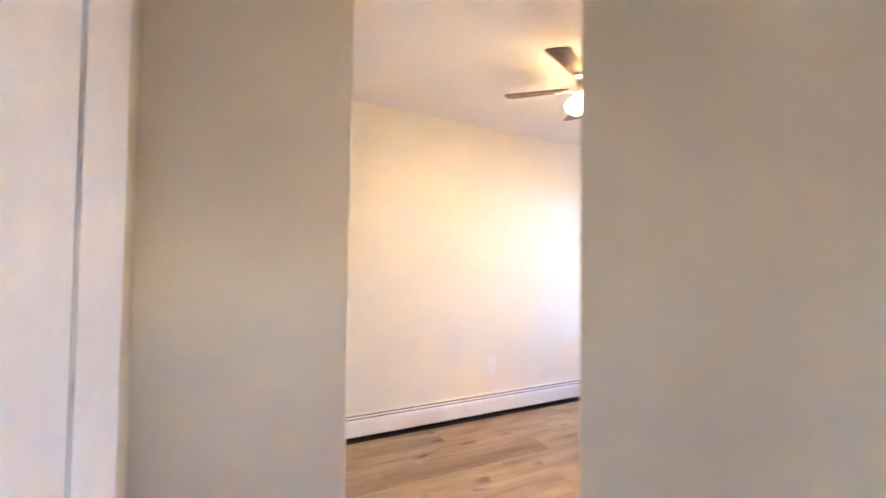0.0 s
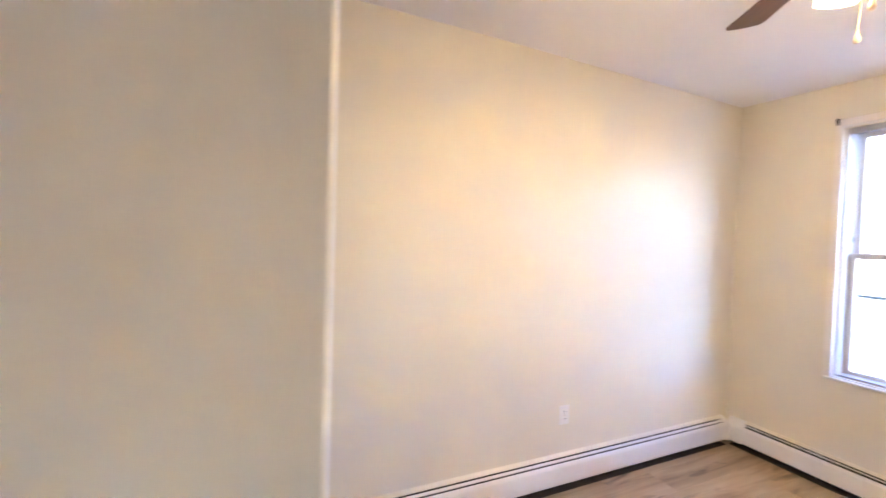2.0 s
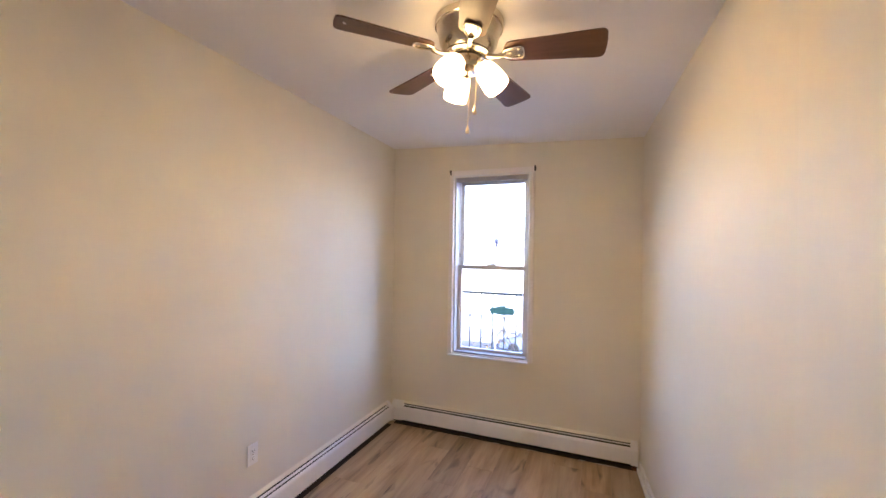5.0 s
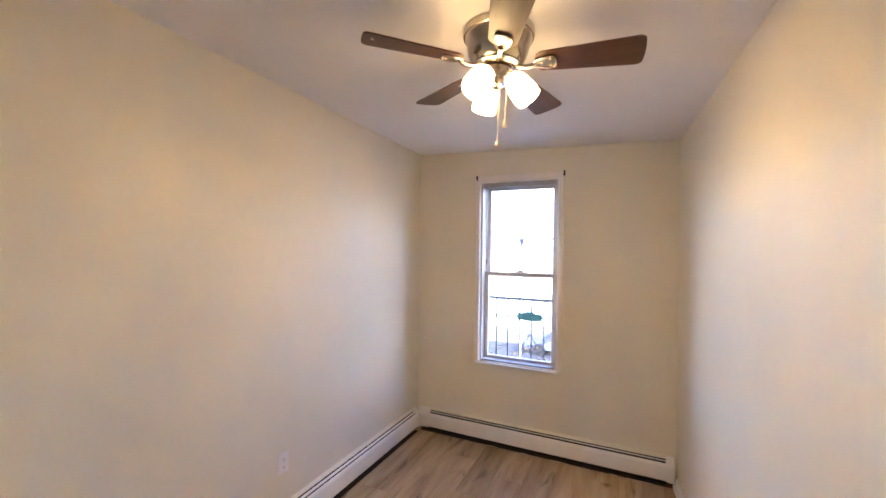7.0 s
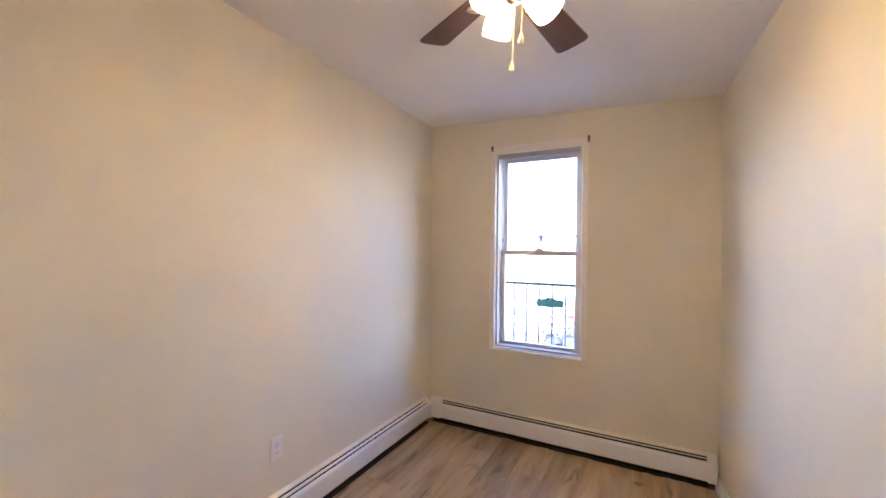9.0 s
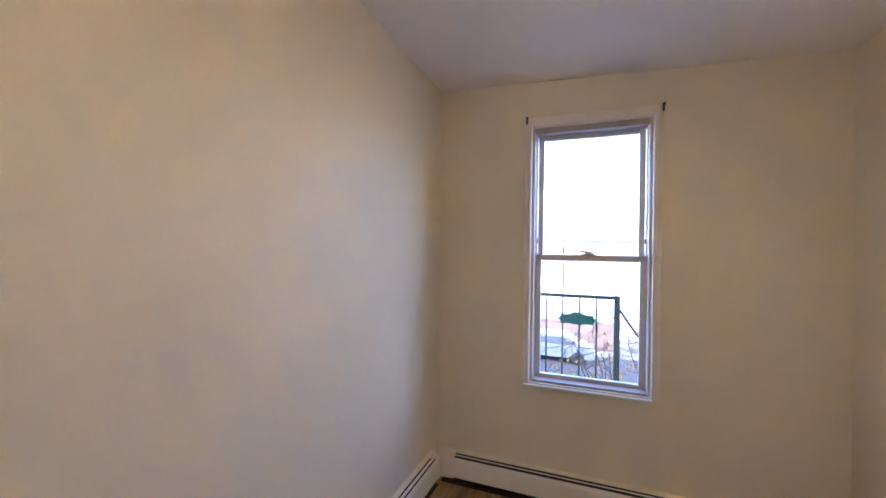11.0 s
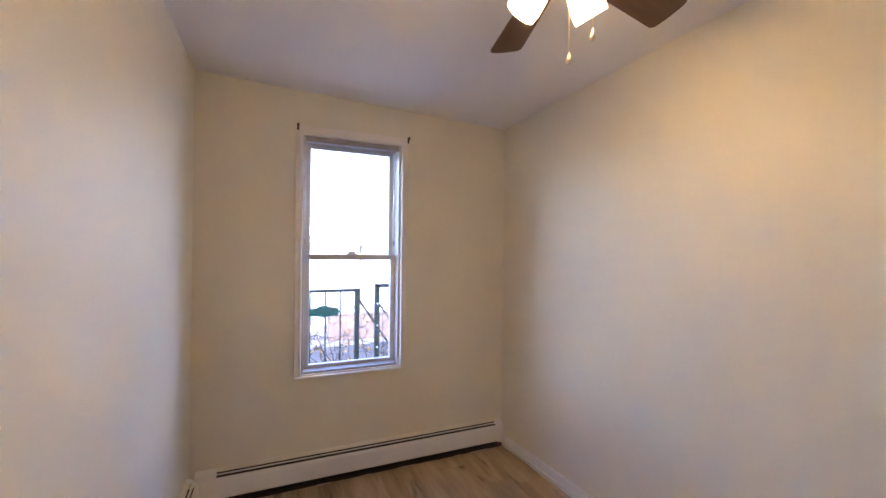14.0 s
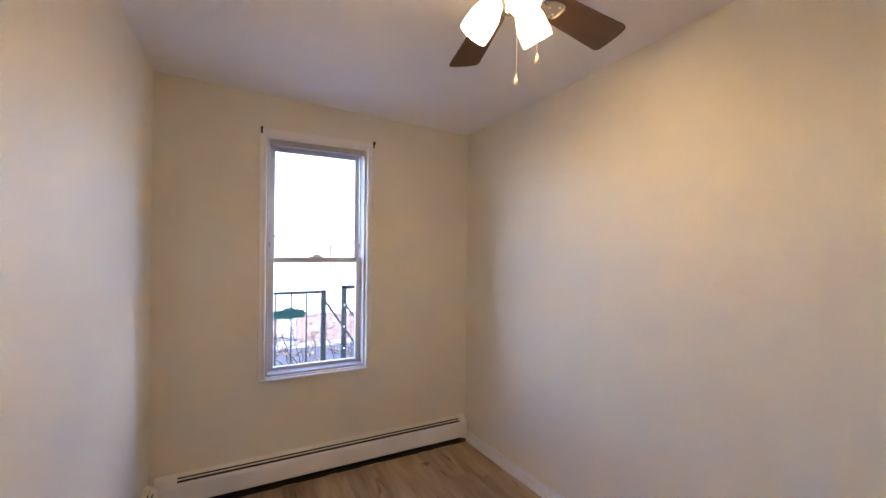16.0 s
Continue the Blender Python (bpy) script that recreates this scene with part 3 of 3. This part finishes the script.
def chain(x, y, z1, n_label):
    bm = bmesh.new()
    z = -0.105
    while z > z1 + 0.03:
        bmesh.ops.create_icosphere(bm, subdivisions=1, radius=0.0022, matrix=Matrix.Translation((x, y, z)))
        z -= 0.0048
    part("pull_chain", bm, M_BRASS, fan, "beaded brass pull chain")
    part("chain_fob", lathe(bmesh.new(), [(0.0, 0.032), (0.003, 0.03), (0.004, 0.022), (0.0085, 0.008), (0.009, 0.002), (0.006, -0.004), (0.0, -0.006)], pose(x, y, z1), 16), M_BRASS, fan, n_label, True)


chain(1.279 - FX, -1.690 - FY, 2.074 - FZ, "pale drop-shaped chain pull")
chain(1.323 - FX, -1.742 - FY, 2.131 - FZ, "pale drop-shaped chain pull")

# ---- outside: fire-escape balcony ----
RY = 0.93
esc = holder("fire_escape_balcony", (0, 0, 0), "dark green iron fire-escape balcony with railing", "fire escape")
part("top_rail", B(((-0.9, RY - 0.015, 1.116), (1.115, RY + 0.015, 1.142)), bevel=0.003), M_IRON, esc)
part("bottom_rail", B(((-0.9, RY - 0.012, 0.16), (1.115, RY + 0.012, 0.184)), bevel=0.003), M_IRON, esc)
part("post", B(((1.105, RY - 0.02, 0.06), (1.148, RY + 0.02, 1.146)), bevel=0.004), M_IRON, esc)
for x in np.arange(-0.82, 1.06, 0.1285):
    part("baluster", B(((x - 0.0062, RY - 0.0062, 0.184), (x + 0.0062, RY + 0.0062, 1.118)), bevel=0.001), M_IRON, esc)
post2 = B(((1.290, RY - 0.02, 0.06), (1.334, RY + 0.02, 1.178)), bevel=0.003)
part("ladder_post", post2, M_IRON, esc)
for z in (0.42, 0.6, 0.8, 1.0):
    part("bolt", lathe(bmesh.new(), [(0, 0.006), (0.008, 0.004), (0.009, 0)], pose(1.312, RY - 0.02, z, 90, 0, 0), 12), M_CORD, esc, "pale bolt head")
part("top_rail", B(((1.290, RY - 0.02, 1.148), (2.0, RY + 0.02, 1.182)), bevel=0.003), M_IRON, esc)
part("finial", tube(bmesh.new(), [(1.365, RY, 1.18), (1.366, RY, 1.215)], 0.004, 6), M_IRON, esc)
for a, b, thick in (((1.13, RY, 1.06), (1.62, RY, 0.34), 0.011), ((1.29, RY + 0.02, 1.06), (1.75, RY + 0.02, 0.40), 0.011), ((1.31, RY, 0.74), (1.44, RY, 0.88), 0.004)):
    part("brace", tube(bmesh.new(), [a, b], thick, 6), M_IRON, esc)
part("stringer", B(((-0.95, 0.24, 0.0), (2.05, 0.28, 0.06)), ((-0.95, 0.82, 0.0), (2.05, 0.90, 0.06)), bevel=0.003), M_IRON, esc)
for i in range(11):
    y = 0.29 + i * 0.048
    part("slat", B(((-0.95, y, 0.062), (2.05, y + 0.03, 0.07))), M_IRON, esc)
for x in (-0.85, 1.95):
    part("wall_bracket", tube(bmesh.new(), [(x, 0.2, -0.6), (x, 0.86, 0.02)], 0.014, 8), M_IRON, esc)
sign = holder("house_sign", (0.832, RY - 0.022, 0.948), "teal green shaped metal plaque hung on the railing", "sign")
half = [(0, 0.058), (0.03, 0.055), (0.05, 0.040), (0.075, 0.034), (0.125, 0.034), (0.128, 0.012), (0.146, 0.006), (0.146, -0.006), (0.128, -0.012), (0.125, -0.040), (0.06, -0.036), (0.03, -0.044), (0, -0.044)]
shape = half + [(-x, y) for x, y in half[::-1][1:-1]]
part("plate", prism(bmesh.new(), shape, 0.006, pose(0, 0, 0, 90, 0, 0)), M_SIGN, sign)
part("hanger", lathe(bmesh.new(), [(0.008, 0.002), (0.009, 0)], pose(0, -0.006, 0.043, 90, 0, 0), 12), M_CORD, sign, "pale hanging eyelet")

# old-style street lamp over the street; its head shows against the sky
lan = holder("street_lamp", (-2.84, 15.6, -4.2), "blue-grey lantern-headed street lamp on a pale post", "street lamp")
part("lantern", lathe(bmesh.new(), [(0.0, 5.98), (0.03, 6.0), (0.045, 6.08), (0.115, 6.30), (0.135, 6.33), (0.05, 6.40), (0.0, 6.41)], Matrix(), 16), M_LANTERN, lan, "", True)
part("finial", lathe(bmesh.new(), [(0.0, 6.52), (0.02, 6.49), (0.014, 6.40)], Matrix(), 10), M_LANTERN, lan)
part("post", lathe(bmesh.new(), [(0.0, 0.0), (0.09, 0.0), (0.08, 0.3), (0.035, 0.5), (0.028, 5.99), (0.0, 5.99)], Matrix(), 12), M_CORD, lan, "pale galvanised post", True)

# ---- outside: street, houses, cars, tree ----
GZ = -4.2
thing("ground", B(((-300, 0.21, GZ - 0.3), (300, 600, GZ))), M_PAVE, "pale concrete pavement and yards", "ground", "structure")
thing("road", B(((-300, 12.0, GZ), (300, 21.0, GZ + 0.004))), M_ASPHALT, "grey asphalt street", "road", "structure")
thing("facade", B(((-14, 0.175, GZ), (14, 0.185, -0.62))), M_BRICK, "brick facade below the window", "wall", "structure")
for i in range(1, 7):
    thing("garden_wall", B(((-9 + i * 6.2, 22.4, GZ), (-9 + i * 6.2 + 5.1, 22.7, GZ + 1.55)), ((-9.05 + i * 6.2, 22.34, GZ + 1.55), (-8.95 + i * 6.2 + 5.1, 22.76, GZ + 1.65)), bevel=0.02), M_BRICK,
          "low red brick front-garden wall", "garden wall", group="garden walls over the street")


def house(x, w, y, h, material, label):
    e = holder("row_house", (x, y, GZ), label, "house", group="row houses over the street")
    part("wall", B(((0, 0, 0), (w, 9, h))), material, e)
    part("roof", B(((-0.1, -0.25, h), (w + 0.1, 9.1, h + 0.25)), bevel=0.04), M_ROOF, e)
    part("cornice", B(((0, -0.35, h - 0.45), (w, 0.0, h - 0.02)), bevel=0.06), M_TRIM, e)
    cols = max(2, int(w / 1.9))
    for r in range(int(h / 2.9)):
        for c in range(cols):
            wx = (c + 0.5) * w / cols
            wz = 1.0 + r * 2.9
            wd = part("window", B(((wx - 0.5, -0.06, wz), (wx + 0.5, 0.0, wz + 1.6)), bevel=0.02), M_TRIM, e)
            part("pane", B(((wx - 0.42, -0.072, wz + 0.08), (wx + 0.42, -0.06, wz + 0.76)), ((wx - 0.42, -0.072, wz + 0.84), (wx + 0.42, -0.06, wz + 1.52))), M_BLIND, wd, "pane with a pale blind drawn")
            part("sill", B(((wx - 0.6, -0.14, wz - 0.1), (wx + 0.6, 0.0, wz)), bevel=0.02), M_PAVE, wd)


for i in range(8):
    house(-22 + i * 7.0, 6.9, 25.5, (6.4, 6.1, 6.6)[i % 3], M_PALE if i % 2 else M_TAN, "pale stucco row house over the street")


def car(m, paint, label):
    e = holder("parked_car", m, label, "car", group="parked cars")
    side = [(-2.2, 0.3), (-2.2, 0.75), (-1.9, 0.95), (-1.35, 1.0), (-0.75, 1.42), (0.75, 1.45), (1.45, 1.0), (2.1, 0.85), (2.2, 0.6), (2.2, 0.3)]
    bm = prism(bmesh.new(), side, 1.7, Matrix.Translation((0, 0.85, 0)) @ pose(0, 0, 0, 90, 0, 0))
    bmesh.ops.bevel(bm, geom=list(bm.edges), offset=0.05, segments=2, affect="EDGES")
    part("body", bm, paint, e, "", True)
    for s in (-1, 1):
        g = prism(bmesh.new(), [(-1.15, 1.0), (-0.7, 1.34), (0.7, 1.37), (1.2, 1.0)], 0.012, Matrix.Translation((0, s * 0.857 + 0.006, 0)) @ pose(0, 0, 0, 90, 0, 0))
        part("side_window", g, M_PANE, e)
        for x in (-1.35, 1.4):
            w = part("wheel", lathe(bmesh.new(), [(0.0, -0.1), (0.3, -0.1), (0.33, -0.06), (0.33, 0.06), (0.3, 0.1), (0.0, 0.1)], pose(x, s * 0.78, 0.33, 90, 0, 0), 24), M_TYRE, e, "", True)
            part("rim", lathe(bmesh.new(), [(0.0, 0.01), (0.19, 0.01), (0.2, 0.0)], pose(x, s * 0.885, 0.33, 90 * s, 0, 0), 20), M_NICKEL, w)


car(pose(9.4, 19.6, GZ, 0, 0, 0), M_CAR, "blue car parked at the far kerb")
car(pose(14.6, 19.5, GZ, 0, 0, 180), M_YELLOW, "yellow car parked at the far kerb")
car(pose(-1.2, 19.6, GZ, 0, 0, 0), M_SILVER, "silver-blue car parked at the far kerb")


def tree(x, y, fork, targets, seed, label, leaf_count):
    """A slim bare tree: a trunk up to its fork, limbs that bend out to the targets, twigs on them and a few leaves."""
    rnd = random.Random(seed)
    e = holder("street_tree", (x, y, GZ), label, "tree", group="street trees")
    near = 1.06 - y          # no twig reaches the balcony
    fine, tips = bmesh.new(), []

    def bent(p, q, sag, n=5):
        pts = []
        for k in range(n + 1):
            f = k / n
            c = p.lerp(q, f) + Vector((rnd.uniform(-1, 1), rnd.uniform(-1, 1), rnd.uniform(-0.6, 0.6))) * sag * (0 if k in (0, n) else 1)
            c.y = max(c.y, near)
            pts.append(c)
        return pts
    top = Vector((0.08, 0.02, fork - GZ))
    part("trunk", tube(bmesh.new(), bent(Vector((0, 0, 0)), top, 0.05), [0.062, 0.056, 0.05, 0.046, 0.042, 0.038], 9), M_BARK, e, "", True)
    for tx, ty, tz in targets:
        base = Vector((0.06, 0.01, fork - GZ - rnd.uniform(0.0, 0.9)))
        lp = bent(base, Vector((tx - x, ty - y, tz - GZ)), 0.06)
        part("limb", tube(bmesh.new(), lp, [0.016, 0.013, 0.010, 0.008, 0.006, 0.004], 6), M_BARK, e, "", True)
        for _ in range(15):
            p = lp[rnd.choice((2, 3, 4, 5))]
            d = Vector((rnd.gauss(0, 1), rnd.gauss(0, 0.8), rnd.gauss(0.15, 0.7))).normalized()
            tp = bent(p, p + d * rnd.uniform(0.2, 0.5), 0.03, 4)
            tube(fine, tp, [0.0045, 0.004, 0.0032, 0.0027, 0.0022], 4)
            for _ in range(4):
                p2 = tp[rnd.choice((1, 2, 3, 4))]
                d2 = (d + Vector((rnd.gauss(0, 1), rnd.gauss(0, 1), rnd.gauss(0.1, 0.8)))).normalized()
                sp = bent(p2, p2 + d2 * rnd.uniform(0.08, 0.24), 0.015, 3)
                tube(fine, sp, [0.0026, 0.0022, 0.0018, 0.0015], 3)
                tips.extend(sp[1:])
    tagged(part("twigs", fine, M_BARK, e, "fine bare twigs"), kind="stuff")
    leaves = bmesh.new()
    for _ in range(leaf_count):
        c = rnd.choice(tips) + Vector((rnd.gauss(0, 0.02), abs(rnd.gauss(0, 0.02)), rnd.gauss(0, 0.02)))
        m = Matrix.Translation(c) @ Euler((rnd.uniform(0, 6), rnd.uniform(0, 6), rnd.uniform(0, 6))).to_matrix().to_4x4()
        s = rnd.uniform(0.010, 0.024)
        v = [leaves.verts.new(m @ Vector(q)) for q in ((-s, 0, 0), (0, -0.6 * s, 0.2 * s), (s, 0, 0), (0, 0.6 * s, 0.2 * s))]
        leaves.faces.new(v)
    tagged(part("crown", leaves, M_LEAF, e, "sparse yellow autumn leaves"), kind="stuff")


tree(1.75, 2.05, -0.75, ((0.80, 1.16, 0.70), (0.82, 1.12, 0.60), (0.86, 1.40, 0.42), (0.95, 1.75, 0.62), (1.15, 1.22, 0.30), (1.25, 1.50, 0.66), (1.45, 1.30, 0.50),
                         (1.60, 1.85, 0.74), (1.78, 1.28, 0.62), (2.00, 1.60, 0.82), (2.20, 1.35, 0.55), (1.05, 1.95, 0.15), (2.45, 1.9, 0.70)),
     4, "small bare street tree with a few yellow leaves", 1000)
tree(3.2, 3.3, -0.9, ((2.1, 2.6, 0.45), (2.5, 2.9, 0.6), (2.9, 2.8, 0.7), (3.4, 3.2, 0.8), (2.3, 3.4, 0.1), (3.8, 3.0, 0.5)),
     9, "bare street tree standing farther along the pavement", 400)

# ---- floor, plank by plank ----
floor = thing("floor", B(((-2.2, -4.0, -0.12), (5.4, 0.0, -0.008))), M_SUB, "light oak vinyl plank floor", "floor", "structure")
PW, PL = 0.198, 1.22
plank_meshes = {}
rndp = random.Random(5)
for i in range(-8, 26):
    x0 = -0.09 + i * PW
    start = -3.84 - rndp.random() * PL
    while start < -0.012:
        y0, y1 = max(start, -3.84), min(start + PL, -0.012)
        start += PL
        inside = (0.0 <= x0 + PW and x0 <= 2.4) or y1 < -2.4
        if x0 > 2.22:
            y1 = min(y1, -2.795)
        elif x0 < -0.1:
            y1 = min(y1, -2.83)
        if y1 - y0 < 0.03 or not inside:
            continue
        key = round(y1 - y0, 3)
        if key not in plank_meshes:
            bm = bmesh.new()
            box(bm, (0.0003, 0.0003, -0.008), (PW - 0.0003, key - 0.0003, 0.0), 0.0)
            bmesh.ops.bevel(bm, geom=[e for e in bm.edges if all(v.co.z > -0.001 for v in e.verts)], offset=0.0007, segments=1, affect="EDGES")
            plank_meshes[key] = mesh_of("plank", bm, M_PLANK)
        p = new("plank", plank_meshes[key])
        p.location = (x0, y0, 0)
        p.parent = floor
